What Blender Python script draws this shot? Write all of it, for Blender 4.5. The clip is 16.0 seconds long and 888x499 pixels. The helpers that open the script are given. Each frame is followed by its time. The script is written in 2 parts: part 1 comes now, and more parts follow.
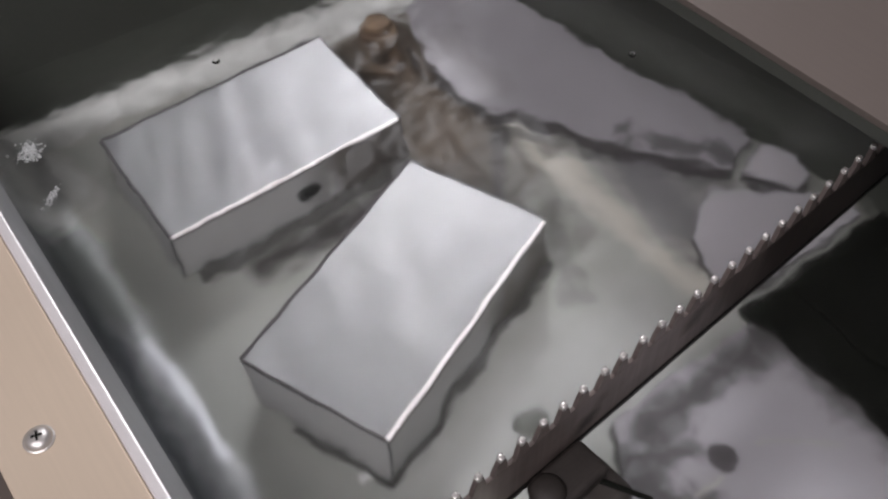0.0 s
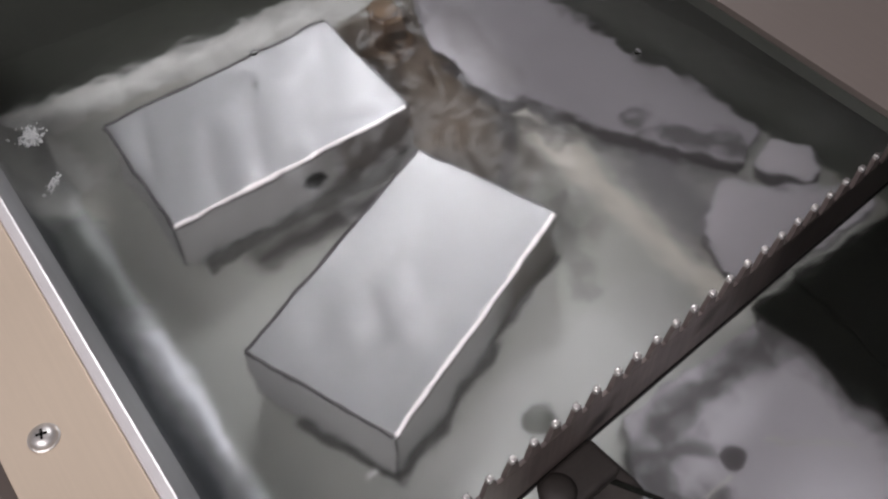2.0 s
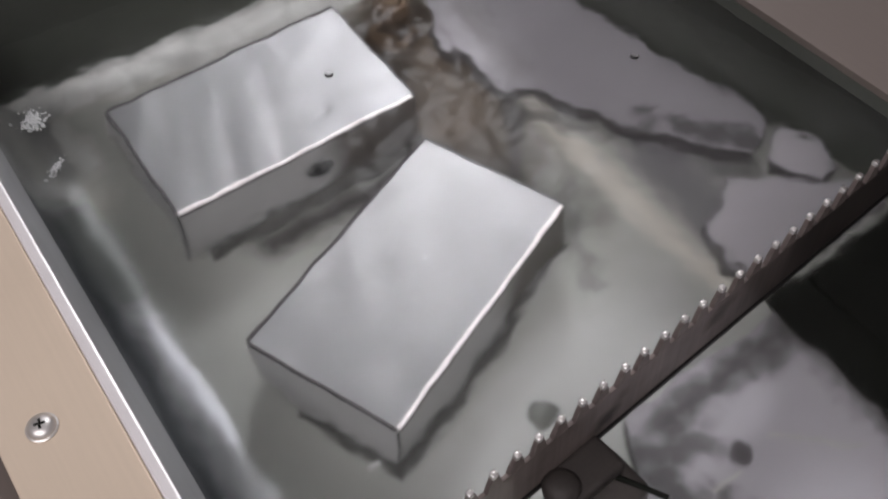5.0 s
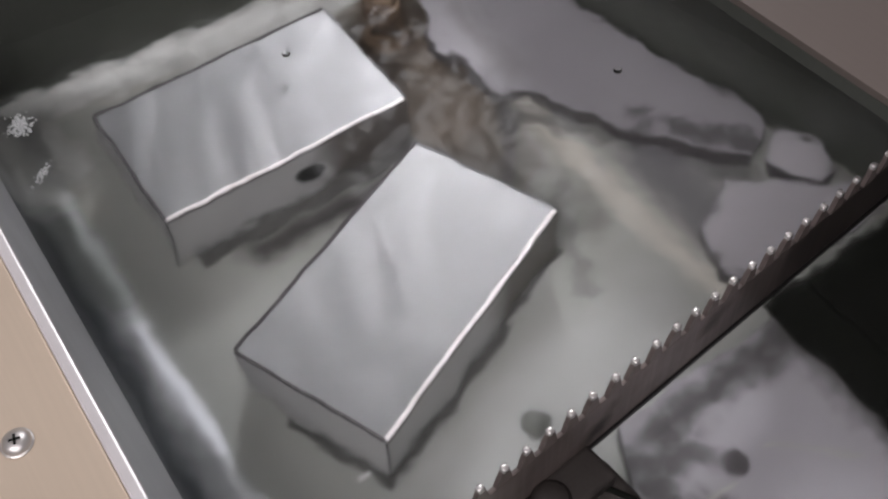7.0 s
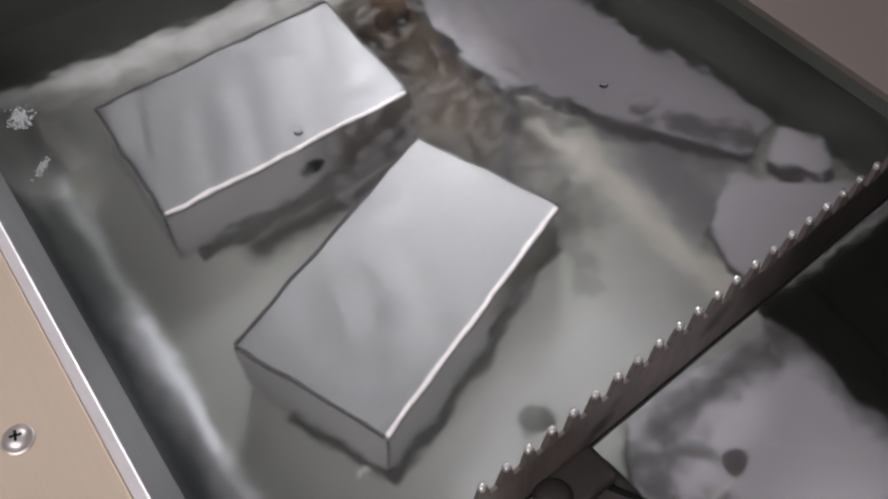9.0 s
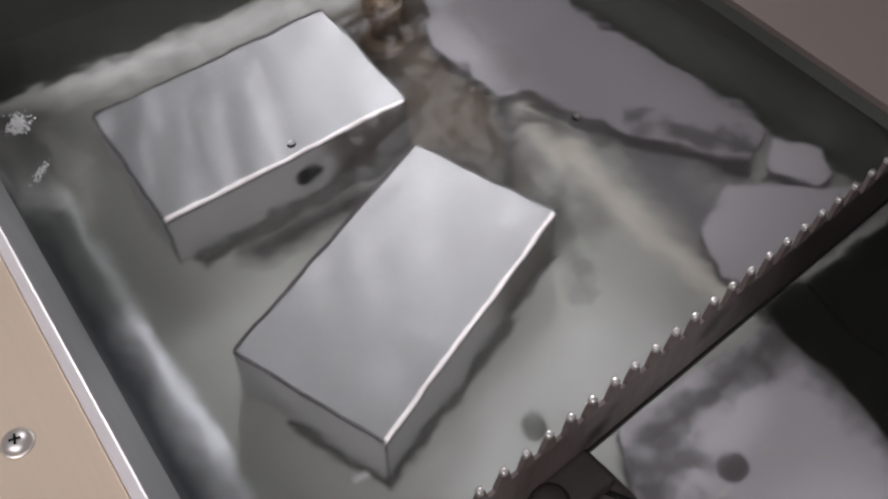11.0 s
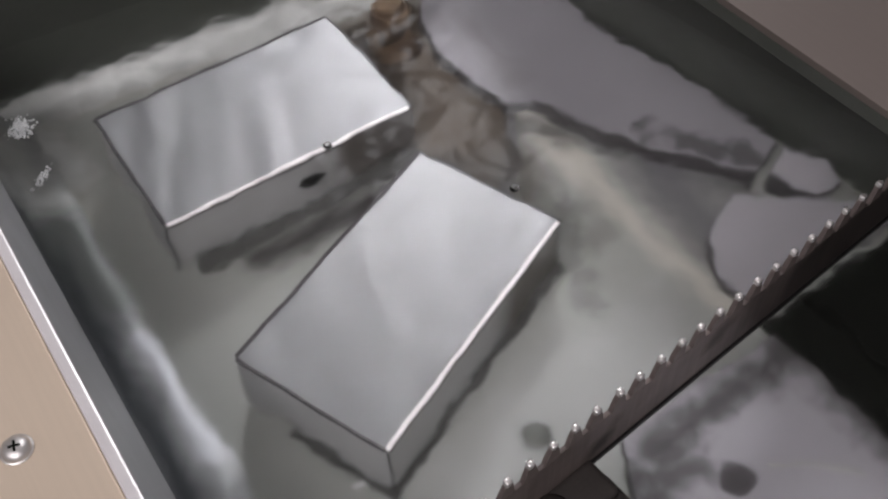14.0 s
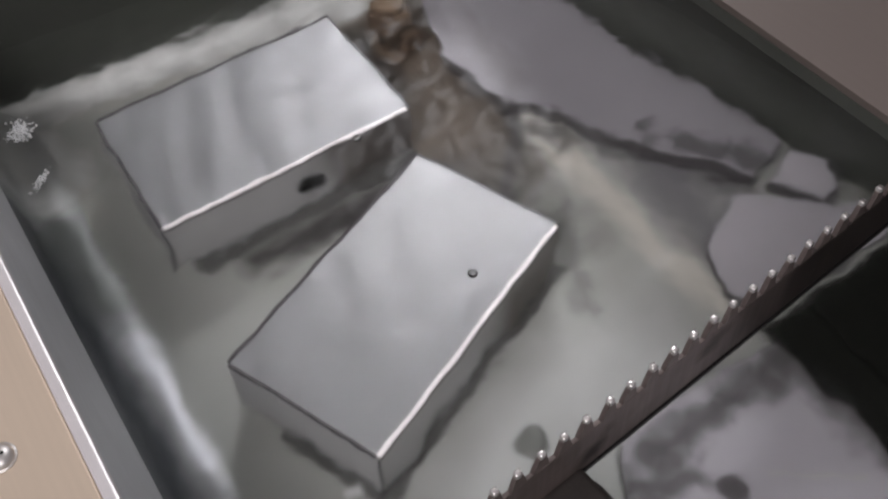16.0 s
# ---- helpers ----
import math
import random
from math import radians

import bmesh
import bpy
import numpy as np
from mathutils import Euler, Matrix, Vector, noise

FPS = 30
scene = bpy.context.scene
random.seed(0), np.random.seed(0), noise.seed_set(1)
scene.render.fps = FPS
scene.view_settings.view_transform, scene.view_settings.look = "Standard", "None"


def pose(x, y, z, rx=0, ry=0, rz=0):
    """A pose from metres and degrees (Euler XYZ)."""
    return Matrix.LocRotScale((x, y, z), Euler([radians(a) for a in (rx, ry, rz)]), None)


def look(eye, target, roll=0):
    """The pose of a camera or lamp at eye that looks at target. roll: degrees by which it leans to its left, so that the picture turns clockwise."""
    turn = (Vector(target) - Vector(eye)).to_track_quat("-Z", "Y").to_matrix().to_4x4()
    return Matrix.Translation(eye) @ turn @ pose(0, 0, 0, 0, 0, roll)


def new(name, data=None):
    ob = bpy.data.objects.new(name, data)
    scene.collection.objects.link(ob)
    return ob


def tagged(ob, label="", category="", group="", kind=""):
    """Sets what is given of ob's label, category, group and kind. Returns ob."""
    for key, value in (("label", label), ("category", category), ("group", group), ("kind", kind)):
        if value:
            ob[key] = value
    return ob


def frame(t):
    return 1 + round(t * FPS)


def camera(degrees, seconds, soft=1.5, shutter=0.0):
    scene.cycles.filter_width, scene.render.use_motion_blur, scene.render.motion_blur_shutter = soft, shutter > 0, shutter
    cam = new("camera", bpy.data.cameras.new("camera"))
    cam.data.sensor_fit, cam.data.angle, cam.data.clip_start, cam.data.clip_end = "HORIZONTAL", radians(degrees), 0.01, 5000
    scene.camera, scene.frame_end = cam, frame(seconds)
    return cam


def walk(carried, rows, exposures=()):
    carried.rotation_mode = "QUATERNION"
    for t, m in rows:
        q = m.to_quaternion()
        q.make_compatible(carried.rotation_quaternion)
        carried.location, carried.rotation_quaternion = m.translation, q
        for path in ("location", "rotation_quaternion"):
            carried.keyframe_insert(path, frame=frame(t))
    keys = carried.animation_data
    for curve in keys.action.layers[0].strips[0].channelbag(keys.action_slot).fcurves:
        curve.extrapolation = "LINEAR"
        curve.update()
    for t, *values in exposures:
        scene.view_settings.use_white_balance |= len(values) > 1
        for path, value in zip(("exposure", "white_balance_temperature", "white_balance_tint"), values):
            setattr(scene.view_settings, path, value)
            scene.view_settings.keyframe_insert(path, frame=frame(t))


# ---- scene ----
cam = camera(45.5, 16.0, soft=2.2)
PATH = [
    (0.0, pose(0.0024, -0.2768, 0.3310, 38.65, 2.49, 0.04)),
    (0.5, pose(0.0010, -0.2737, 0.3303, 38.38, 2.24, 0.23)),
    (1.0, pose(-0.0004, -0.2717, 0.3302, 37.79, 2.06, 0.19)),
    (1.5, pose(-0.0029, -0.2683, 0.3312, 37.55, 1.88, 0.23)),
    (2.0, pose(-0.0036, -0.2678, 0.3302, 37.39, 1.81, 0.37)),
    (2.5, pose(-0.0036, -0.2673, 0.3295, 37.36, 1.58, 0.41)),
    (3.0, pose(-0.0046, -0.2661, 0.3286, 37.22, 1.45, 0.46)),
    (3.5, pose(-0.0057, -0.2656, 0.3278, 37.10, 1.42, 0.63)),
    (4.0, pose(-0.0056, -0.2657, 0.3278, 36.99, 1.46, 0.92)),
    (6.5, pose(0.0017, -0.2585, 0.3244, 36.56, 1.97, 1.19)),
    (7.0, pose(0.0032, -0.2566, 0.3237, 36.51, 2.18, 1.16)),
    (7.5, pose(0.0028, -0.2543, 0.3230, 36.33, 2.24, 1.10)),
    (8.0, pose(0.0032, -0.2534, 0.3231, 36.21, 2.09, 1.04)),
    (8.5, pose(0.0020, -0.2537, 0.3230, 36.10, 1.96, 1.18)),
    (9.0, pose(0.0011, -0.2547, 0.3237, 36.11, 1.81, 1.33)),
    (11.5, pose(-0.0005, -0.2562, 0.3247, 36.54, 1.43, 1.26)),
    (12.0, pose(-0.0014, -0.2559, 0.3245, 36.50, 1.32, 1.36)),
    (12.5, pose(-0.0020, -0.2563, 0.3248, 36.83, 1.26, 1.33)),
    (13.0, pose(-0.0017, -0.2550, 0.3242, 36.84, 1.20, 1.38)),
    (13.5, pose(-0.0014, -0.2546, 0.3233, 36.88, 1.14, 1.53)),
    (14.0, pose(-0.0013, -0.2546, 0.3228, 36.93, 1.23, 1.66)),
    (14.5, pose(-0.0002, -0.2544, 0.3229, 36.92, 1.17, 1.94)),
    (15.0, pose(0.0028, -0.2529, 0.3228, 36.68, 1.55, 2.06)),
    (15.5, pose(0.0054, -0.2511, 0.3228, 36.61, 1.87, 2.31)),
    (16.0, pose(0.0093, -0.2495, 0.3227, 36.64, 2.22, 2.48)),
]
walk(cam, PATH, exposures=((0.0, 0.14), (3.5, 0.18), (7.0, 0.08), (16.0, 0.04)))

# ---- world and light ----
world = bpy.data.worlds.new("world")
scene.world = world
world.use_nodes = True
world.node_tree.nodes["Background"].inputs[0].default_value = (0.80, 0.83, 0.90, 1)
world.node_tree.nodes["Background"].inputs[1].default_value = 0.05


def area_lamp(name, eye, target, sx, sy, watts, colour):
    data = bpy.data.lights.new(name, "AREA")
    data.shape, data.size, data.size_y, data.energy, data.color = "RECTANGLE", sx, sy, watts, colour
    ob = new(name, data)
    ob.matrix_basis = look(eye, target)
    return ob


# unseen lamps added: gleam on the blocks from beyond, fill from behind the camera
area_lamp("gleam_light", (-0.05, 2.14, 2.46), (0.0, 0.0, 0.0), 0.36, 0.72, 26, (0.962, 0.952, 1.0))
area_lamp("fill_light", (-0.45, -1.25, 2.48), (0.0, 0.0, 0.0), 2.2, 1.6, 57, (1.0, 0.955, 0.998))


# ---- materials ----
def material(name, colour, rough=0.5, metal=0.0, vary=0.12, scale=40.0, fine=900.0, bump=0.0003, stretch=(1, 1, 1),
             stain=None, stain_scale=12.0, stain_at=0.6, coat=0.0):
    """Base colour with coarse stains and fine grain, uneven gloss and fine relief; lengths in metres."""
    m = bpy.data.materials.new(name)
    m.use_nodes = True
    n, l = m.node_tree.nodes, m.node_tree.links
    b = n["Principled BSDF"]
    tc = n.new("ShaderNodeTexCoord")
    mp = n.new("ShaderNodeMapping")
    mp.inputs["Scale"].default_value = stretch
    l.new(tc.outputs["Object"], mp.inputs["Vector"])
    big, small = n.new("ShaderNodeTexNoise"), n.new("ShaderNodeTexNoise")
    big.inputs["Scale"].default_value, big.inputs["Detail"].default_value = scale, 5
    small.inputs["Scale"].default_value, small.inputs["Detail"].default_value = fine, 3
    l.new(tc.outputs["Object"], big.inputs["Vector"])
    l.new(mp.outputs["Vector"], small.inputs["Vector"])
    add = n.new("ShaderNodeMath")
    add.operation = "MULTIPLY_ADD"
    add.inputs[1].default_value = 0.45
    l.new(small.outputs["Fac"], add.inputs[0])
    l.new(big.outputs["Fac"], add.inputs[2])
    ramp = n.new("ShaderNodeMapRange")
    ramp.inputs["From Min"].default_value, ramp.inputs["From Max"].default_value = 0.35, 1.1
    ramp.inputs["To Min"].default_value, ramp.inputs["To Max"].default_value = 1 - vary, 1 + vary
    l.new(add.outputs[0], ramp.inputs["Value"])
    mul = n.new("ShaderNodeVectorMath")
    mul.operation = "SCALE"
    mul.inputs[0].default_value = colour
    l.new(ramp.outputs[0], mul.inputs["Scale"])
    out = mul.outputs[0]
    if stain:
        sn = n.new("ShaderNodeTexNoise")
        sn.inputs["Scale"].default_value, sn.inputs["Detail"].default_value = stain_scale, 6
        l.new(tc.outputs["Object"], sn.inputs["Vector"])
        sr = n.new("ShaderNodeMapRange")
        sr.inputs["From Min"].default_value, sr.inputs["From Max"].default_value = stain_at, stain_at + 0.14
        l.new(sn.outputs["Fac"], sr.inputs["Value"])
        mix = n.new("ShaderNodeMix")
        mix.data_type = "RGBA"
        mix.inputs[7].default_value = (*stain, 1)
        l.new(sr.outputs[0], mix.inputs[0])
        l.new(out, mix.inputs[6])
        out = mix.outputs[2]
    l.new(out, b.inputs["Base Color"])
    rr = n.new("ShaderNodeMapRange")
    rr.inputs["To Min"].default_value, rr.inputs["To Max"].default_value = max(0.02, rough - 0.09), min(1, rough + 0.09)
    l.new(big.outputs["Fac"], rr.inputs["Value"])
    l.new(rr.outputs[0], b.inputs["Roughness"])
    b.inputs["Metallic"].default_value = metal
    b.inputs["Coat Weight"].default_value = coat
    if bump:
        bp = n.new("ShaderNodeBump")
        bp.inputs["Strength"].default_value, bp.inputs["Distance"].default_value = 0.6, bump
        l.new(add.outputs[0], bp.inputs["Height"])
        l.new(bp.outputs[0], b.inputs["Normal"])
    return m


GROUND_STEEL = material("ground_steel", (0.243, 0.243, 0.250), 0.355, 0.94, 0.05, 25, 1500, 0.00001, (1, 12, 1))
SAWN_STEEL = material("sawn_steel_side", (0.53, 0.53, 0.525), 0.5, 0.15, 0.10, 40, 1200, 0.00003, (1, 8, 1))
DULL_STEEL = material("dull_steel", (0.345, 0.333, 0.354), 0.6, 0.4, 0.08, 30, 900, 0.00004)
# Lighter copy of the dull steel, to offset the cover's shade.
LIGHTENED_STEEL = material("lightened_steel", (0.47, 0.455, 0.48), 0.55, 0.3, 0.10, 30, 900, 0.00004)
TANK_STEEL = material("tank_steel", (0.38, 0.39, 0.36), 0.6, 0.15, 0.10, 14, 700, 0.00003,
                      stain=(0.15, 0.145, 0.125), stain_scale=14, stain_at=0.56)
WALL_STEEL = material("wall_steel", (0.68, 0.69, 0.705), 0.45, 0.3, 0.16, 20, 900, 0.00004, (1, 0.05, 1))
PALE_STEEL = material("pale_mottled_steel", (0.54, 0.55, 0.53), 0.5, 0.3, 0.5, 70, 700, 0.0001)
BEND_STEEL = material("bend_steel", (0.38, 0.39, 0.395), 0.47, 0.55, 0.15, 18, 700, 0.00004, (1, 0.3, 1))
# The side wall's shade beneath the cover is put into this dark colour.
DARK_GREY_GREEN = material("dark_grey_green", (0.068, 0.072, 0.061), 0.55, 0.0, 0.12, 18, 500, 0.00003)
BEIGE_METAL = material("beige_brushed_metal", (0.69, 0.565, 0.44), 0.45, 0.2, 0.07, 12, 700, 0.00003, (1, 0.03, 1))
TAUPE_METAL = material("taupe_brushed_metal", (0.16, 0.130, 0.114), 0.5, 0.2, 0.07, 12, 700, 0.00003, (1, 0.03, 1))
POLISHED = material("polished_edge", (0.88, 0.84, 0.84), 0.4, 0.35, 0.05, 60, 900, 0.00001)
SCREW_STEEL = material("screw_steel", (0.72, 0.69, 0.66), 0.42, 0.9, 0.10, 200, 2500, 0.00002)
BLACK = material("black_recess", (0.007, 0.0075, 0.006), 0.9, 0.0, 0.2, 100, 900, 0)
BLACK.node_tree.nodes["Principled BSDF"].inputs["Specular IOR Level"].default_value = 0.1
# Colour of the contact shade under the blocks.
CONTACT_SHADE = material("contact_shade", (0.075, 0.075, 0.070), 0.85, 0.0, 0.25, 90, 900, 0.0002)
DARK_EDGE = material("dark_edge", (0.065, 0.060, 0.062), 0.6, 0.2, 0.3, 80, 700, 0.0003)
WHITE_GLOSS = material("foam", (0.85, 0.86, 0.85), 0.25, 0.0, 0.06, 200, 1500, 0.0001)
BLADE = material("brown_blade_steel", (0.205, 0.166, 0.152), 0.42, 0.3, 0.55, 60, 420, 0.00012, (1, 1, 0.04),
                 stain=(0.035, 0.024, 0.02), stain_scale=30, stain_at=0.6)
TOOTH = material("tooth_glint_steel", (0.86, 0.83, 0.80), 0.26, 0.8, 0.15, 300, 2500, 0.00004)
CLAMP_IRON = material("brown_iron", (0.050, 0.042, 0.038), 0.65, 0.3, 0.3, 80, 900, 0.0002, stain=(0.025, 0.02, 0.018), stain_scale=60, stain_at=0.55)
NEAR_BLACK = material("near_black", (0.012, 0.010, 0.009), 0.5, 0.4, 0.3, 80, 900, 0.0002)
RUST = material("rust", (0.16, 0.11, 0.07), 0.8, 0.0, 0.4, 90, 700, 0.0006, stain=(0.05, 0.03, 0.02), stain_scale=60, stain_at=0.5)
PLASTER = material("plaster", (0.62, 0.60, 0.60), 0.9, 0, 0.05, 3, 60, 0.0005)
DARK_FLOOR = material("dark_floor", (0.10, 0.095, 0.09), 0.8, 0, 0.15, 3, 60, 0.0005)
LIME = material("limescale", (0.40, 0.395, 0.35), 0.7, 0.0, 0.2, 50, 600, 0.0003, stain=(0.30, 0.305, 0.27), stain_scale=40, stain_at=0.5)
GLINT = material("greyish_disc", (0.14, 0.145, 0.13), 0.45, 0.3, 0.15, 100, 900, 0.00005)


def colour_streak(m, colour, a, b, width, ragged_by, strength=1.0, grain=45.0):
    """A soft-edged band of colour (stain, painted shade or gleam) from a to b (u, v), with a cloudy outline, over the
    material's colour.
    """
    n, l = m.node_tree.nodes, m.node_tree.links
    base = n["Principled BSDF"].inputs["Base Color"]
    below = base.links[0].from_socket
    tc = n.new("ShaderNodeTexCoord")

    def vec(op, x, y):
        v = n.new("ShaderNodeVectorMath")
        v.operation = op
        for k, value in enumerate((x, y)):
            if value is None:
                continue
            if isinstance(value, bpy.types.NodeSocket):
                l.new(value, v.inputs[k])
            else:
                v.inputs[k].default_value = value
        return v

    flat = vec("MULTIPLY", tc.outputs["Object"], (1, 1, 0)).outputs[0]
    from_a = vec("SUBTRACT", flat, (a[0], a[1], 0)).outputs[0]
    run = Vector((b[0] - a[0], b[1] - a[1], 0))
    along = vec("DOT_PRODUCT", from_a, run / max(run.length_squared, 1e-9)).outputs["Value"]
    clamp_node = n.new("ShaderNodeClamp")
    l.new(along, clamp_node.inputs["Value"])
    foot = n.new("ShaderNodeVectorMath")
    foot.operation = "SCALE"
    foot.inputs[0].default_value = run
    l.new(clamp_node.outputs[0], foot.inputs["Scale"])
    off = vec("SUBTRACT", from_a, foot.outputs[0]).outputs[0]
    dist = vec("LENGTH", off, None).outputs["Value"]
    cloud = n.new("ShaderNodeTexNoise")
    cloud.inputs["Scale"].default_value, cloud.inputs["Detail"].default_value = grain, 5
    l.new(tc.outputs["Object"], cloud.inputs["Vector"])
    shifted = n.new("ShaderNodeMath")
    shifted.operation = "MULTIPLY_ADD"
    shifted.inputs[1].default_value = ragged_by
    l.new(cloud.outputs["Fac"], shifted.inputs[0])
    l.new(dist, shifted.inputs[2])
    fade = n.new("ShaderNodeMapRange")
    fade.interpolation_type = "SMOOTHSTEP"
    fade.inputs["From Min"].default_value, fade.inputs["From Max"].default_value = ragged_by * 0.5 + width, ragged_by * 0.5
    fade.inputs["To Max"].default_value = strength
    l.new(shifted.outputs[0], fade.inputs["Value"])
    mix = n.new("ShaderNodeMix")
    mix.data_type = "RGBA"
    mix.inputs[7].default_value = (*colour, 1)
    l.new(fade.outputs[0], mix.inputs[0])
    l.new(below, mix.inputs[6])
    l.new(mix.outputs[2], base)


# The third tone serves both smudges and painted shade.
BROWN, PALE, DARK_GREY = (0.10, 0.074, 0.052), (0.52, 0.51, 0.46), (0.075, 0.073, 0.072)
colour_streak(TANK_STEEL, BROWN, (0.060, 0.195), (0.034, 0.085), 0.042, 0.030, 0.97)
colour_streak(TANK_STEEL, (0.105, 0.088, 0.070), (0.048, 0.11), (0.030, 0.046), 0.034, 0.030, 0.9)
colour_streak(TANK_STEEL, (0.15, 0.138, 0.122), (0.052, 0.095), (0.046, 0.045), 0.034, 0.020, 0.8)
colour_streak(TANK_STEEL, BROWN, (0.058, 0.175), (0.038, 0.078), 0.044, 0.024, 0.92)
colour_streak(TANK_STEEL, PALE, (-0.150, 0.205), (0.045, 0.180), 0.020, 0.020, 0.9)
colour_streak(TANK_STEEL, PALE, (-0.140, 0.20), (-0.128, 0.13), 0.022, 0.020, 0.7)
# Pale line: a reflection painted into the floor colour.
colour_streak(TANK_STEEL, (0.62, 0.60, 0.53), (0.071, 0.064), (0.076, -0.064), 0.013, 0.006, 0.9)
colour_streak(TANK_STEEL, (0.50, 0.51, 0.50), (-0.060, -0.070), (0.035, -0.065), 0.045, 0.04, 0.65)
colour_streak(TANK_STEEL, DARK_GREY, (0.067, 0.076), (0.058, 0.058), 0.006, 0.006, 0.9)
colour_streak(TANK_STEEL, DARK_GREY, (0.066, 0.067), (0.024, 0.019), 0.006, 0.008, 0.7)
# Shade beside the front block, painted as dark blotches.
colour_streak(TANK_STEEL, DARK_GREY, (0.050, 0.012), (0.030, -0.030), 0.010, 0.030, 0.45, 90)
colour_streak(TANK_STEEL, DARK_GREY, (0.070, 0.058), (0.125, -0.025), 0.010, 0.020, 0.8, 90)
colour_streak(TANK_STEEL, (0.15, 0.147, 0.154), (0.096, 0.004), (0.098, -0.045), 0.030, 0.020, 0.9)
# First streak paints the blade's shadow on the plate; the others only darken.
colour_streak(DULL_STEEL, DARK_GREY, (0.006, -0.101), (0.080, -0.097), 0.0135, 0.020, 0.95, 110)
colour_streak(DULL_STEEL, DARK_GREY, (-0.004, -0.108), (0.014, -0.116), 0.010, 0.022, 0.85, 140)
colour_streak(DULL_STEEL, DARK_GREY, (-0.014, -0.105), (0.002, -0.145), 0.014, 0.03, 0.9, 110)
colour_streak(DULL_STEEL, DARK_GREY, (0.077, -0.092), (0.078, -0.170), 0.013, 0.018, 0.88, 130)
colour_streak(DULL_STEEL, DARK_GREY, (0.105, 0.02), (0.150, -0.045), 0.010, 0.030, 0.8, 110)
colour_streak(DULL_STEEL, (0.21, 0.20, 0.20), (0.08, 0.13), (0.075, 0.08), 0.012, 0.02, 0.5)
colour_streak(DULL_STEEL, DARK_GREY, (0.128, 0.10), (0.155, -0.03), 0.004, 0.014, 0.75, 120)
colour_streak(BEND_STEEL, (0.36, 0.37, 0.34), (-0.118, -0.30), (-0.120, 0.20), 0.010, 0.002, 0.9)
# Gleam, dark reflection band and dimmed upper gleam, all painted on the bend.
colour_streak(BEND_STEEL, (0.66, 0.68, 0.71), (-0.130, 0.056), (-0.129, -0.006), 0.008, 0.003, 0.8, 30)
colour_streak(BEND_STEEL, (0.060, 0.067, 0.082), (-0.1445, -0.30), (-0.1455, 0.12), 0.0115, 0.002, 0.97, 40)
colour_streak(BEND_STEEL, (0.17, 0.18, 0.17), (-0.130, 0.078), (-0.134, 0.132), 0.019, 0.006, 0.95, 40)
# Pale corner painted in place of reflected light.
colour_streak(BEND_STEEL, (0.80, 0.81, 0.79), (-0.142, 0.205), (-0.134, 0.145), 0.018, 0.012, 0.95)
# Dark end of the block sides: shade painted in, with some brown.
colour_streak(SAWN_STEEL, (0.11, 0.092, 0.076), (0.088, 0.0), (0.126, 0.0), 0.026, 0.010, 0.9)
# The rear block's shade, painted on the floor along its foot.
colour_streak(TANK_STEEL, (0.045, 0.042, 0.040), (-0.070, 0.065), (0.020, 0.063), 0.014, 0.006, 1.0, 70)
# The same corner brightness, painted on the floor.
colour_streak(TANK_STEEL, (0.80, 0.81, 0.79), (-0.128, 0.185), (-0.118, 0.155), 0.016, 0.012, 0.7)
# The blade's dark end: shade painted over the brown steel.
colour_streak(BLADE, (0.010, 0.008, 0.007), (0.155, 0.0), (0.26, 0.0), 0.055, 0.02, 0.75, 60)


def water_material():
    m = bpy.data.materials.new("water")
    m.use_nodes = True
    b = m.node_tree.nodes["Principled BSDF"]
    b.inputs["Base Color"].default_value = (0.97, 0.98, 0.965, 1)
    b.inputs["Roughness"].default_value = 0.25
    b.inputs["Specular Tint"].default_value = (0.03, 0.03, 0.03, 1)
    b.inputs["IOR"].default_value = 1.33
    b.inputs["Transmission Weight"].default_value = 1.0
    return m


WATER = water_material()

# ---- builders ----
TANK = pose(0, 0, 0, 0, 0, 35.5)  # the tank's own axes: u across, v along


def thing(name, m, label, category, group="", kind=""):
    ob = new(name)
    ob.empty_display_size = 0.01
    ob.matrix_basis = m
    return tagged(ob, label, category, group, kind)


def part(name, bm, mat, parent, label="", smooth=False):
    me = bpy.data.meshes.new(name)
    bmesh.ops.recalc_face_normals(bm, faces=bm.faces[:])
    bm.to_mesh(me)
    bm.free()
    me.materials.append(mat)
    if smooth:
        for p in me.polygons:
            p.use_smooth = True
    ob = new(name, me)
    ob.parent = parent
    return tagged(ob, label) if label else ob


def box(x0, x1, y0, y1, z0, z1, bevel=0.0, segments=2):
    bm = bmesh.new()
    bmesh.ops.create_cube(bm, size=1)
    for v in bm.verts:
        v.co = ((x0 + x1) / 2 + v.co.x * (x1 - x0), (y0 + y1) / 2 + v.co.y * (y1 - y0), (z0 + z1) / 2 + v.co.z * (z1 - z0))
    if bevel:
        bmesh.ops.bevel(bm, geom=bm.edges[:], offset=bevel, segments=segments, affect="EDGES", profile=0.6)
    return bm


def prism(poly, z0, z1, bevel=0.0, segments=2):
    bm = bmesh.new()
    low = [bm.verts.new((x, y, z0)) for x, y in poly]
    high = [bm.verts.new((x, y, z1)) for x, y in poly]
    bm.faces.new(high)
    bm.faces.new(low[::-1])
    k = len(poly)
    for i in range(k):
        bm.faces.new((low[i], low[(i + 1) % k], high[(i + 1) % k], high[i]))
    if bevel:
        bmesh.ops.bevel(bm, geom=bm.edges[:], offset=bevel, segments=segments, affect="EDGES", profile=0.6)
    return bm


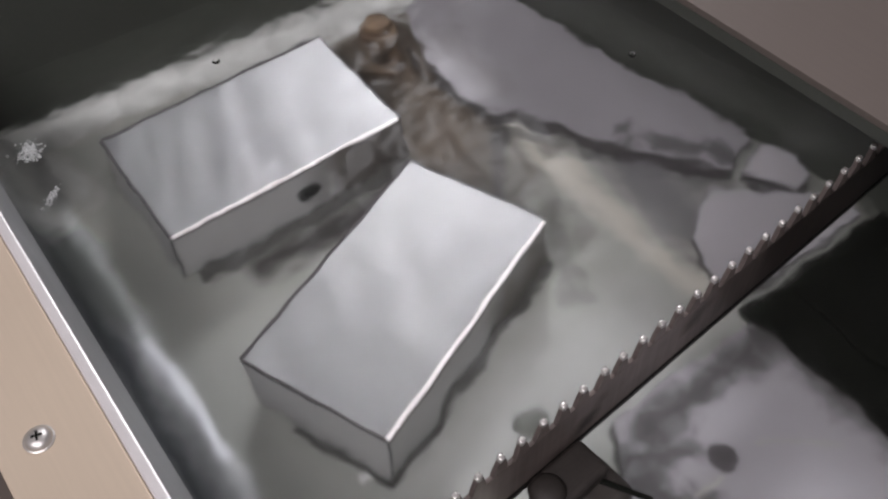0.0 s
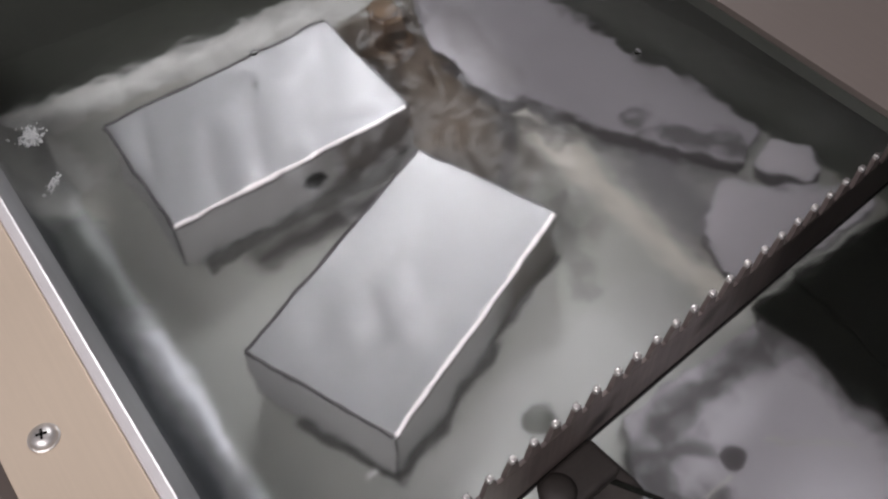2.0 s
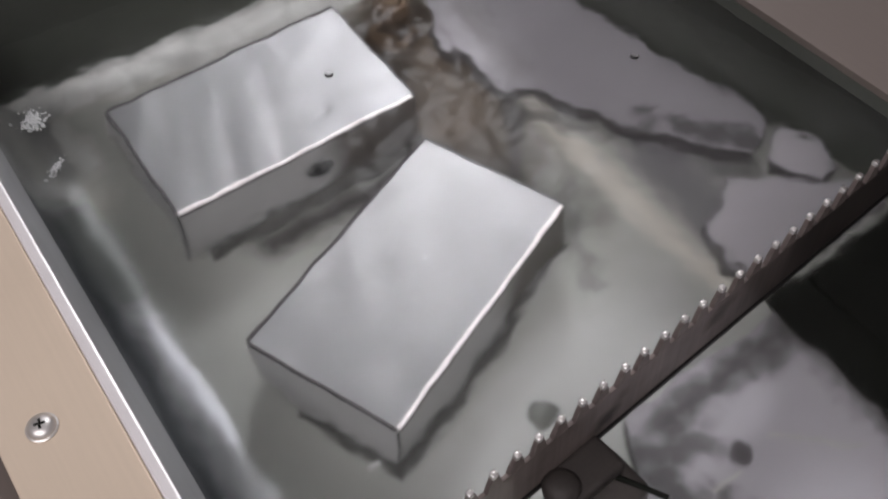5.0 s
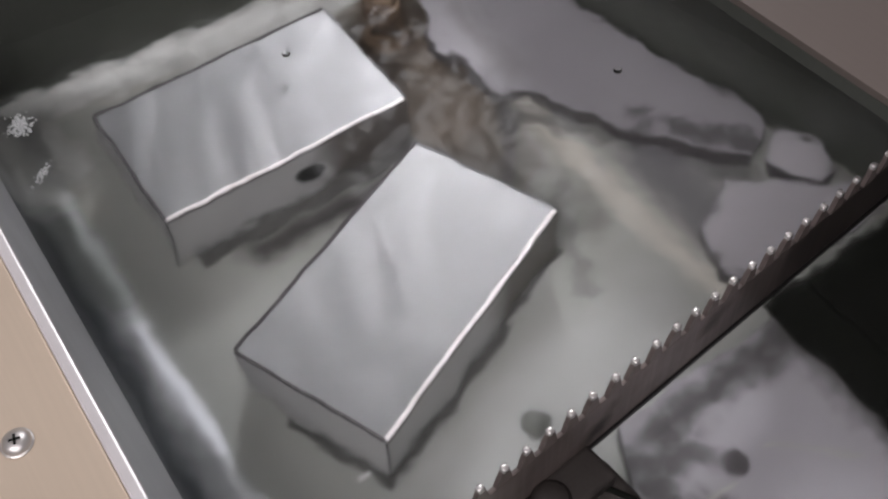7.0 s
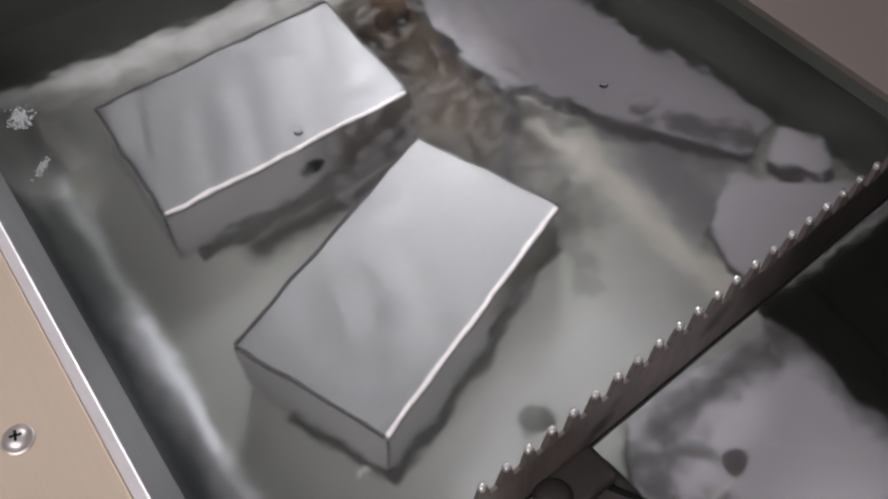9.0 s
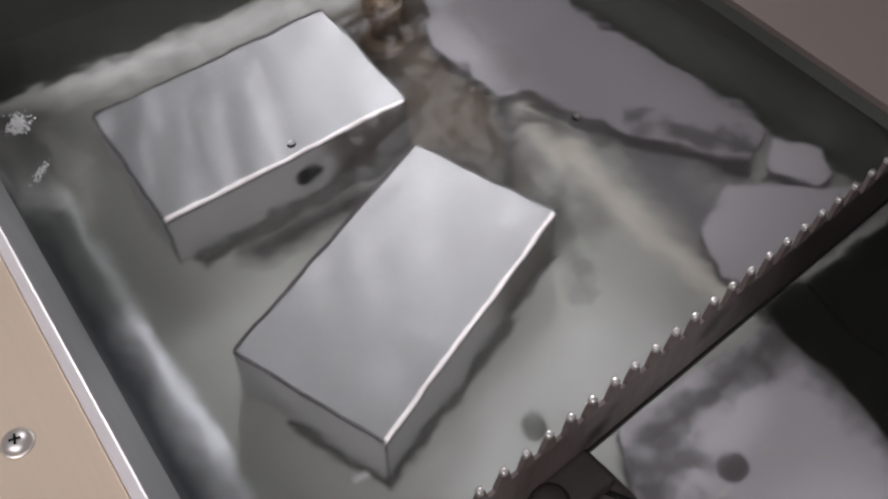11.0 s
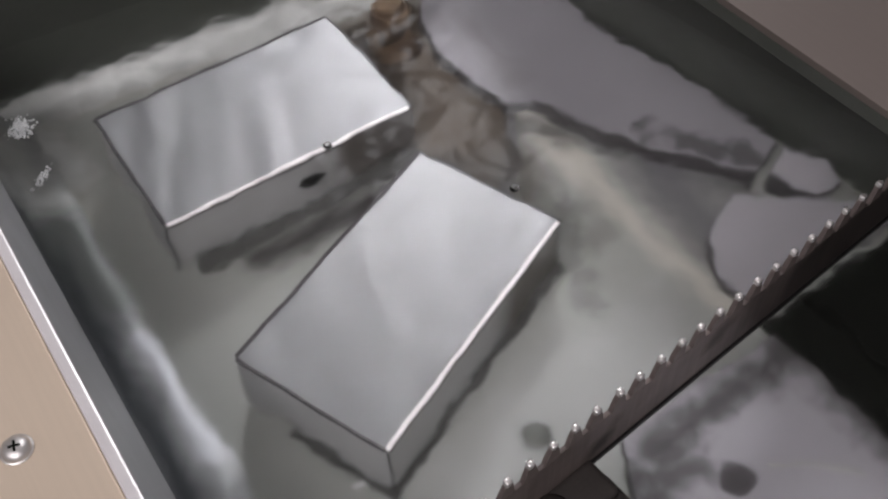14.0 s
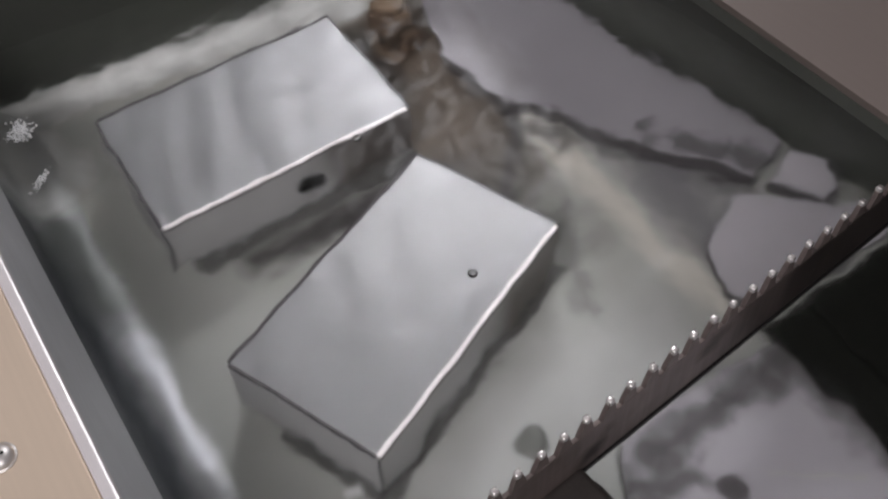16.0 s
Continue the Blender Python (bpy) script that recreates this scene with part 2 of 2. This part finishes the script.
def lathe(profile, count=28):
    """A turned body from (radius, height) pairs."""
    bm = bmesh.new()
    rings = []
    for r, z in profile:
        rings.append([bm.verts.new((r * math.cos(2 * math.pi * i / count), r * math.sin(2 * math.pi * i / count), z)) for i in range(count)])
    for a, b in zip(rings, rings[1:]):
        for i in range(count):
            bm.faces.new((a[i], a[(i + 1) % count], b[(i + 1) % count], b[i]))
    bm.faces.new(rings[0][::-1])
    bm.faces.new(rings[-1])
    return bm


def ragged(poly, step, amount, seed):
    """Worn outline: the polygon's edges cut into steps and shifted a little."""
    rnd = random.Random(seed)
    out = []
    for (x0, y0), (x1, y1) in zip(poly, poly[1:] + poly[:1]):
        d = math.hypot(x1 - x0, y1 - y0)
        k = max(1, int(d / step))
        for i in range(k):
            a = rnd.uniform(-amount, amount) if i else 0
            out.append((x0 + (x1 - x0) * i / k - (y1 - y0) / d * a, y0 + (y1 - y0) * i / k + (x1 - x0) / d * a))
    return out


FLOOR_Z = -0.058
RIM_Z = 0.0683

# ---- room ----
def room():
    walls = (("wall_north", -2.7, 2.7, 2.6, 2.7), ("wall_south", -2.7, 2.7, -2.7, -2.6), ("wall_west", -2.7, -2.6, -2.6, 2.6), ("wall_east", 2.6, 2.7, -2.6, 2.6))
    for name, x0, x1, y0, y1 in walls:
        ob = part(name, box(x0, x1, y0, y1, -0.95, 2.62), PLASTER, None)
        tagged(ob, "plain light grey plastered workshop wall", "wall", kind="structure")
    ob = part("ceiling", box(-2.7, 2.7, -2.7, 2.7, 2.62, 2.7), PLASTER, None)
    tagged(ob, "plain pale workshop ceiling", "ceiling", kind="structure")
    ob = part("floor", box(-2.7, 2.7, -2.7, 2.7, -1.05, -0.95), DARK_FLOOR, None)
    tagged(ob, "dark grey concrete workshop floor", "floor", kind="structure")


room()


# ---- the tank ----
U0, U1, V0, V1 = -0.156, 0.168, -0.30, 0.20
FAR_A, FAR_B = 0.214, 0.178  # the far wall stands slightly askew: v at U0 and at U1


def swept(prof, along, v0, v1, steps=12):
    """A sheet with the profile (offset, z), drawn along the tank; along tells how offset and run become u and v."""
    bm = bmesh.new()
    rows = []
    for k in range(steps + 1):
        run = v0 + (v1 - v0) * k / steps
        rows.append([bm.verts.new((*along(o, run), z)) for o, z in prof])
    for a, b in zip(rows, rows[1:]):
        for i in range(len(prof) - 1):
            bm.faces.new((a[i], a[i + 1], b[i + 1], b[i]))
    return bm


def bend(start, width, height, count=18):
    """Profile of a round bend that leaves a wall and runs out into the floor."""
    angles = [i / count * math.pi / 2 for i in range(count + 1)]
    return [(start + width * (1 - math.cos(a)), FLOOR_Z + 0.0005 + height * (1 - math.sin(a))) for a in angles]


def beside_west(o, run):
    return U0 + o, run


def beside_far(o, run):
    return run, FAR_A + (FAR_B - FAR_A) * (run - U0) / (U1 - U0) - o


def tank():
    t = thing("water_tank", TANK, "open sheet-steel water tank with rounded floor bends and dark far walls", "tank", kind="structure")
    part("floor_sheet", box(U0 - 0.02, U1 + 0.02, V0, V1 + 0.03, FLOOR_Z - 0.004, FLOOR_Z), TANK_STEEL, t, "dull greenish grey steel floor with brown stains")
    part("side_wall", swept([(0, RIM_Z - 0.002), (0.004, 0.034), (0.008, 0.0)], beside_west, V0, FAR_A), WALL_STEEL, t, "bright streaky steel side wall", smooth=True)
    part("floor_bend", swept([(0.008, 0.0), (0.009, -0.014)] + bend(0.010, 0.022, 0.030), beside_west, V0, FAR_A), BEND_STEEL, t, "streaky rounded bend with a painted gleam and dark reflection", smooth=True)
    part("floor_bend", swept(bend(0.0, 0.020, 0.013), beside_far, U0, 0.125), PALE_STEEL, t, "pale rounded bend along the end wall", smooth=True)
    part("side_wall", prism([(0.122, 0.23), (0.128, 0.115), (0.152, -0.004), (0.164, -0.06), (0.18, V0), (0.20, V0), (0.20, 0.23)], FLOOR_Z, RIM_Z - 0.012), DARK_GREY_GREEN, t, "side wall in dark grey-green, its shade put into the colour")
    part("end_wall", prism([(U0 - 0.04, FAR_A), (U1 + 0.04, FAR_B), (U1 + 0.04, FAR_B + 0.04), (U0 - 0.04, FAR_A + 0.04)], FLOOR_Z, 0.044, 0.001), DARK_GREY_GREEN, t, "dark grey-green end wall")
    part("end_wall", box(U0 - 0.04, U1 + 0.04, V0 - 0.03, V0, FLOOR_Z - 0.004, RIM_Z - 0.004), WALL_STEEL, t)
    part("outer_wall", box(U0 - 0.045, U0 - 0.040, V0, V1, -0.30, RIM_Z - 0.016), TAUPE_METAL, t)
    part("rim_strip", box(U0 - 0.0027, U0 + 0.0012, V0, FAR_A - 0.002, RIM_Z - 0.006, RIM_Z + 0.0012, 0.0008), POLISHED, t, "polished bright rim strip")
    part("cabinet", box(U0 - 0.03, U1 + 0.03, V0, V1 - 0.01, -0.95, FLOOR_Z - 0.012), TAUPE_METAL, t)


tank()


def screw(m):
    s = thing("screw", m, "round-headed steel cross-slot screw in the beige panel", "screw")
    part("head", lathe([(0.0041, 0.0), (0.0041, 0.0006), (0.0038, 0.0013), (0.0030, 0.0020), (0.0019, 0.0024), (0.0006, 0.00255)]), SCREW_STEEL, s, smooth=True)
    part("washer", lathe([(0.0046, 0.0), (0.0046, 0.0004), (0.0042, 0.0006)]), SCREW_STEEL, s)
    part("cross_slot", box(-0.0016, 0.0016, -0.00035, 0.00035, 0.0020, 0.00268), BLACK, s, "dark cross slot")
    part("cross_slot", box(-0.00035, 0.00035, -0.0016, 0.0016, 0.0020, 0.00264), BLACK, s, "dark cross slot")
    return s


def panels():
    p = thing("rim_panel", TANK, "beige brushed metal panel along the tank rim", "panel")
    part("plate", box(-0.190, U0 - 0.0028, V0, FAR_A - 0.004, RIM_Z - 0.004, RIM_Z, 0.0006), BEIGE_METAL, p)
    part("lower_ledge", box(-0.30, -0.1905, V0, FAR_A - 0.004, RIM_Z - 0.016, RIM_Z - 0.008, 0.0006), TAUPE_METAL, p, "brownish lower ledge beside the panel")
    q = thing("cover_panel", TANK @ pose(0.1025, -0.045, RIM_Z, 0, 0, 4.0), "taupe brushed metal cover reaching over the tank", "panel")
    part("plate", box(0.0, 0.20, -0.24, 0.20, -0.003, 0.0, 0.0002), TAUPE_METAL, q)
    part("folded_edge", box(0.0, 0.0012, -0.24, 0.20, -0.009, -0.0032, 0.0003), DARK_GREY_GREEN, q)
    screw(pose(-0.1239, -0.1316, RIM_Z, 0, 0, 20))


panels()


# ---- water ----
def water():
    nu, nv = 380, 590
    us, vs = np.linspace(U0 - 0.022, U1 + 0.022, nu), np.linspace(V0 + 0.004, FAR_A + 0.016, nv)
    gu, gv = np.meshgrid(us, vs, indexing="ij")
    rnd = random.Random(7)
    h = np.zeros_like(gu)
    for count, w0, w1, slope in ((60, 0.0055, 0.012, 0.008), (34, 0.014, 0.040, 0.0185)):
        for k in range(count):
            wave = w0 * (w1 / w0) ** rnd.random()
            ang = rnd.uniform(0, 2 * math.pi)
            a = slope * rnd.uniform(0.5, 1.3)
            ph = rnd.uniform(0, 2 * math.pi)
            h += a * wave / (2 * math.pi) * np.sin(2 * math.pi / wave * (gu * math.cos(ang) + gv * math.sin(ang)) + ph)
    # livelier towards the far end and the cover side
    h *= 0.85 + 0.60 / (1 + np.exp(-(gu * 0.75 + gv * 0.65 - 0.095) / 0.016))
    co = np.stack([gu, gv, h], -1).reshape(-1, 3)
    idx = np.arange(nu * nv).reshape(nu, nv)
    faces = np.stack([idx[:-1, :-1], idx[1:, :-1], idx[1:, 1:], idx[:-1, 1:]], -1).reshape(-1, 4)
    me = bpy.data.meshes.new("water")
    me.from_pydata(co.tolist(), [], faces.tolist())
    me.materials.append(WATER)
    for p in me.polygons:
        p.use_smooth = True
    ob = new("water", me)
    ob.visible_shadow = False
    ob.matrix_basis = TANK
    return tagged(ob, "clear rippling water filling the tank over the steel blocks", "water", kind="structure")


water_sheet = water()


# ---- steel blocks ----
def block(x, y, turn, w, l, top, label, front, lip, hole=None):
    # Added dark sheet in place of the shade along the block's base.
    pad = thing("shade_sheet", pose(x, y, FLOOR_Z, 0, 0, turn), "thin dark sheet that stands in for the shade at a block's foot", "pad", "rubber pads under the blocks")
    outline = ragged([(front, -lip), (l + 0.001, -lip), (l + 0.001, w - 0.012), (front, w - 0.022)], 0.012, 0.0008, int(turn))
    part("sheet", prism(outline, 0.0003, 0.0022), CONTACT_SHADE, pad)
    b = thing("steel_block", pose(x, y, FLOOR_Z + 0.002, 0, 0, turn), label, "steel block", "steel blocks in the tank")
    h = top - FLOOR_Z - 0.002
    me = part("body", box(0, l, 0, w, 0.0004, h, 0.0015, 2), GROUND_STEEL, b).data
    me.materials.append(SAWN_STEEL)
    for f in me.polygons:
        f.material_index = 1 if f.normal.z < 0.5 else 0
    # Thin strips paint the dark reflections along the block's edges.
    part("edge_shade", box(-0.0003, 0.0011, 0.001, w - 0.001, h - 0.0012, h + 0.0003, 0.0002, 1), DARK_EDGE, b, "thin dark edge line")
    part("edge_shade", box(0.001, l - 0.001, w - 0.0011, w + 0.0003, h - 0.0012, h + 0.0003, 0.0002, 1), DARK_EDGE, b, "thin dark edge line")
    part("edge_shade", box(-0.0004, 0.0004, -0.0004, 0.0004, 0.001, h - 0.001, 0.0002, 1), DARK_EDGE, b, "thin dark edge line")
    part("edge_shade", box(0.001, l - 0.002, -0.0004, 0.0002, h - 0.0024, h - 0.0010, 0.0002, 1), DARK_EDGE, b, "thin dark edge line")
    # A pale strip paints the light caught by the front edge.
    part("edge_gleam", box(0.001, l - 0.002, -0.0003, 0.0017, h - 0.0010, h + 0.0003, 0.0003, 1), POLISHED, b, "bright strip that paints the edge's gleam")
    if hole:
        ring = lathe([(0.0064, 0), (0.0064, 0.0003), (0.0058, 0.0004)])
        ring.transform(pose(hole[0], -0.0001, hole[1], 90, 0, 0))
        part("bolt_hole", ring, BLACK, b, "dark drilled hole in the side")
    return b


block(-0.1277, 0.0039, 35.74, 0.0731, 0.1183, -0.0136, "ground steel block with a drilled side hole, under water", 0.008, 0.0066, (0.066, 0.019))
block(-0.0329, -0.0927, 58.13, 0.0694, 0.1215, -0.0136, "ground steel block with a painted edge gleam, under water", -0.0030, 0.0030)


def plate(name, poly, top, bottom, label, seed, mat=DULL_STEEL):
    p = thing(name, TANK @ pose(0, 0, bottom), label, "steel plate")
    me = part("body", prism(ragged(poly, 0.012, 0.0010, seed), 0.0003, top - bottom, 0.0005, 1), mat, p).data
    me.materials.append(DARK_EDGE)
    for f in me.polygons:
        f.material_index = 1 if abs(f.normal.z) < 0.9 else 0
    return p


plate("steel_plate", [(0.062, 0.072), (0.074, 0.066), (0.092, 0.024), (0.116, -0.010), (0.127, -0.026), (0.147, -0.016), (0.148, 0.004), (0.136, 0.05), (0.126, 0.117), (0.119, 0.165), (0.080, 0.166), (0.064, 0.142), (0.056, 0.118)],
      -0.045, FLOOR_Z, "dull grey steel plate with a ragged edge lying under water", 3)
plate("steel_offcut", [(0.130, -0.030), (0.148, -0.020), (0.158, -0.036), (0.152, -0.050), (0.141, -0.051)],
      -0.046, FLOOR_Z, "small pale steel offcut with a ragged outline, under water", 9, LIGHTENED_STEEL)
plate("steel_plate", [(0.112, -0.026), (0.138, -0.050), (0.155, -0.060), (0.157, -0.076), (0.084, -0.076), (0.078, -0.060), (0.086, -0.040)],
      -0.048, FLOOR_Z, "small grey steel plate under water, lightened against the cover's shade", 5, LIGHTENED_STEEL)
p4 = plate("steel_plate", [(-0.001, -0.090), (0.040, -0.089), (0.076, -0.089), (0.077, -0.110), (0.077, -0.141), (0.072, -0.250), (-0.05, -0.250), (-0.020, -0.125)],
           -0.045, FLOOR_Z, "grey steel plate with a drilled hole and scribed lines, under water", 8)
hole = lathe([(0.0056, 0.0), (0.0056, 0.0003), (0.0050, 0.00035)])
hole.transform(pose(0.022, -0.126, 0.0130))
part("drilled_hole", hole, DARK_EDGE, p4, "dark drilled hole")
for u, v, turn, length in ((0.036, -0.128, -40, 0.034), (0.003, -0.131, 0, 0.014)):
    line = box(0, length, -0.0004, 0.0004, 0.0, 0.0004)
    line.transform(pose(u, v, 0.0130, 0, 0, turn))
    part("scribed_line", line, LIME, p4, "bright scribed line")


# Added black sheets fill the floor where shade lies under the cover.
def shade_mat():
    r = thing("shade_mat", TANK @ pose(0, 0, FLOOR_Z), "black sheets on the tank floor that stand in for the shade beneath the cover", "mat")
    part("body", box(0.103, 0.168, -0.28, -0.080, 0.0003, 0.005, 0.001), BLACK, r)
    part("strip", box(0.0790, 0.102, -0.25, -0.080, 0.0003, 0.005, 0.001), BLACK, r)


shade_mat()


# ---- toothed blade across the tank ----
def blade():
    a, b = Vector((-0.0028, -0.1309)), Vector((0.1516, 0.0046))
    turn = math.degrees(math.atan2(b.y - a.y, b.x - a.x))
    t = thing("saw_blade", pose(a.x, a.y, 0.0, 0, 0, turn), "dark brown toothed steel saw blade standing across the tank", "saw blade")
    part("body", box(-0.10, 0.235, -0.0016, 0.0, -0.002, 0.0268, 0.0003, 1), BLADE, t, "dark brown stained blade with shade painted towards one end")
    # Near-black strip along the blade's lower edge.
    part("back_edge", box(-0.10, 0.235, -0.0024, 0.0006, -0.0028, 0.0010, 0.0005, 1), NEAR_BLACK, t)
    pitch = 0.00925
    tooth_bm = bmesh.new()
    prof = [(-0.0036, 0.0), (0.0034, 0.0), (0.0024, 0.0040), (0.0018, 0.0076), (-0.0012, 0.0078), (-0.0020, 0.0034)]
    fr = [tooth_bm.verts.new((x, -0.0017, z)) for x, z in prof]
    bk = [tooth_bm.verts.new((x, 0.0001, z)) for x, z in prof]
    tooth_bm.faces.new(fr)
    tooth_bm.faces.new(bk[::-1])
    for i in range(len(prof)):
        j = (i + 1) % len(prof)
        tooth_bm.faces.new((fr[i], fr[j], bk[j], bk[i]))
    bmesh.ops.bevel(tooth_bm, geom=tooth_bm.edges[:], offset=0.0003, segments=1, affect="EDGES")
    # A bright cap on each tooth is added as its glint.
    tip_bm = box(-0.0011, 0.0014, -0.0020, 0.0004, 0.0072, 0.0096, 0.0008, 3)
    first_tooth = part("tooth", tooth_bm, BLADE, t)
    first_tip = part("tooth_glint", tip_bm, TOOTH, first_tooth, "bright cap that stands in for the tooth's glint", smooth=True)
    rnd = random.Random(4)
    for k in range(-10, 25):
        ob, tip = (first_tooth, first_tip) if k == -10 else (new("tooth", first_tooth.data), new("tooth_glint", first_tip.data))
        ob.parent, tip.parent = t, ob
        tagged(tip, "bright cap that stands in for the tooth's glint")
        side = 1 if k % 2 else -1
        ob.matrix_basis = pose(k * pitch + 0.003 + rnd.uniform(-0.0002, 0.0002), 0.0002 * side, 0.0264, 1.2 * side, rnd.uniform(-2, 2), 0)
    return t


saw_blade = blade()


def clamp():
    c = thing("blade_clamp", pose(0.0325, -0.1131, 0.0, 0, 0, 41.3), "dark brown iron clamp gripping the blade near the water", "clamp")
    part("body", box(-0.020, 0.014, -0.016, 0.0055, -0.020, -0.0035, 0.004, 3), CLAMP_IRON, c, smooth=True)
    part("jaw", box(-0.015, 0.011, -0.006, 0.0092, -0.0045, 0.0035, 0.0025, 3), CLAMP_IRON, c, smooth=True)
    knob = lathe([(0.0040, 0), (0.0062, 0.0012), (0.0066, 0.0045), (0.0045, 0.0068), (0.0015, 0.0074)])
    knob.transform(pose(-0.0115, 0.002, -0.0005))
    part("knob", knob, CLAMP_IRON, c, smooth=True)
    rod = lathe([(0.0012, 0), (0.0010, 0.020)], 12)
    rod.transform(pose(0.006, -0.004, -0.003, 90, 0, 25))
    part("rod", rod, BLACK, c, "thin black rod")


clamp()


# ---- small things on the tank floor ----
def disc():
    d = thing("drain_plug", pose(0.0205, -0.0690, FLOOR_Z), "flat greenish grey disc on the tank floor", "plug")
    part("body", lathe([(0.0062, 0.0), (0.0060, 0.0008), (0.0054, 0.0012)]), GLINT, d, smooth=True)


disc()


def bright_bit():
    c = thing("bright_bit", pose(-0.0440, -0.0905, FLOOR_Z, 0, 0, 25), "small bright curled bit on the tank floor", "metal chip")
    bm = bmesh.new()
    rows = []
    for k in range(7):
        a = k / 6 * 2.2
        rows.append([bm.verts.new((0.0030 * (a - 1.1), y, 0.0004 + 0.0016 * math.sin(a * 1.3) + z)) for y, z in ((-0.0013, 0), (0.0013, 0), (0.0013, 0.0005), (-0.0013, 0.0005))])
    for p, q in zip(rows, rows[1:]):
        for i in range(4):
            bm.faces.new((p[i], p[(i + 1) % 4], q[(i + 1) % 4], q[i]))
    bm.faces.new(rows[0])
    bm.faces.new(rows[-1][::-1])
    part("curl", bm, WHITE_GLOSS, c, smooth=True)


bright_bit()


def rusty_pipe():
    r = thing("rusty_pipe", TANK @ pose(0.044, 0.142, FLOOR_Z), "rusty brown pipe stub standing at the tank's far end", "pipe")
    part("pipe", lathe([(0.0065, 0), (0.0065, 0.043), (0.0055, 0.044)]), RUST, r, smooth=True)
    part("collar", lathe([(0.0095, 0.024), (0.0105, 0.027), (0.0105, 0.035), (0.0095, 0.038)], 6), RUST, r)
    part("flange", lathe([(0.013, 0.0003), (0.013, 0.004), (0.0105, 0.006)]), RUST, r)


rusty_pipe()


def glint_patch(u, v, seed, length, turn, count, spread):
    """Tiny white spheres that stand in for bright glints on the water at the tank corner."""
    f = thing("foam", TANK @ pose(u, v, 0.0008, 0, 0, turn), "cluster of tiny white spheres that stand in for glints on the water", "foam", kind="stuff")
    rnd = random.Random(seed)
    bm = bmesh.new()
    for k in range(count):
        r = rnd.uniform(0.0003, 0.0008)
        bmesh.ops.create_icosphere(bm, subdivisions=1, radius=r, matrix=Matrix.Translation((rnd.gauss(0, length * 0.6), rnd.gauss(0, spread), r * 0.3)))
    part("glint_beads", bm, WHITE_GLOSS, f, smooth=True)


def bubble(m):
    b = thing("air_bubble", m, "small air bubble floating on the water", "bubble", "air bubbles on the water")
    part("dome", lathe([(0.0019, 0.0), (0.0018, 0.0006), (0.0014, 0.0012), (0.0007, 0.0016), (0.0002, 0.0017)], 20), WATER, b, smooth=True)
    return b


# Two white clusters, added where the water glints by the corner.
glint_patch(-0.1310, 0.153, 11, 0.0052, 80, 190, 0.0026)
glint_patch(-0.1330, 0.122, 12, 0.0050, 40, 60, 0.0010)
bubble_a = bubble(pose(0.075, 0.100, 0.0006))
bubble_b = bubble(pose(-0.120, 0.105, 0.0006))


def motions():
    """The ripples drift over the tank; bubbles float along on them."""
    rows = []
    for k in range(33):
        t = k * 0.5
        a = 1.9 * t
        rows.append((t, TANK @ pose(0.0085 * math.sin(a) + 0.003 * math.sin(2.7 * a), 0.0085 * math.cos(0.83 * a) + 0.003 * math.cos(3.1 * a), 0.0008 * math.sin(2.3 * a), 0, 0, 0)))
    walk(water_sheet, rows)
    base = saw_blade.matrix_basis.copy()
    walk(saw_blade, [(t, base @ pose(0, off, 0, lean, 0, 0)) for t, off, lean in
                     ((0.0, 0.0018, 2.4), (2.5, 0.0016, 2.2), (3.3, 0.0012, 1.6), (4.2, 0.0004, 0.5), (6.3, 0, 0), (16.0, 0, 0))])
    walk(bubble_a, [(0.0, pose(0.075, 0.100, 0.0006)), (6.0, pose(0.062, 0.082, 0.0006)), (11.0, pose(0.040, 0.052, 0.0006)),
                    (14.0, pose(0.012, 0.018, 0.0006)), (15.0, pose(0.0025, 0.0007, 0.0006)), (15.5, pose(0.0037, -0.0103, 0.0006)), (16.0, pose(-0.0023, -0.0217, 0.0006))])
    walk(bubble_b, [(0.0, pose(-0.120, 0.105, 0.0006)), (3.4, pose(-0.072, 0.078, 0.0006)), (4.0, pose(-0.0579, 0.0657, 0.0006)), (4.4, pose(-0.060, 0.068, 0.0006)), (6.5, pose(-0.095, 0.092, 0.0006)), (7.5, pose(-0.0735, 0.0815, 0.0006)), (8.0, pose(-0.0708, 0.0506, 0.0006)),
                    (9.5, pose(-0.078, 0.040, 0.0006)), (13.5, pose(-0.0758, 0.0324, 0.0006)), (14.5, pose(-0.0535, 0.0479, 0.0006)), (16.0, pose(-0.052, 0.046, 0.0006))])


motions()
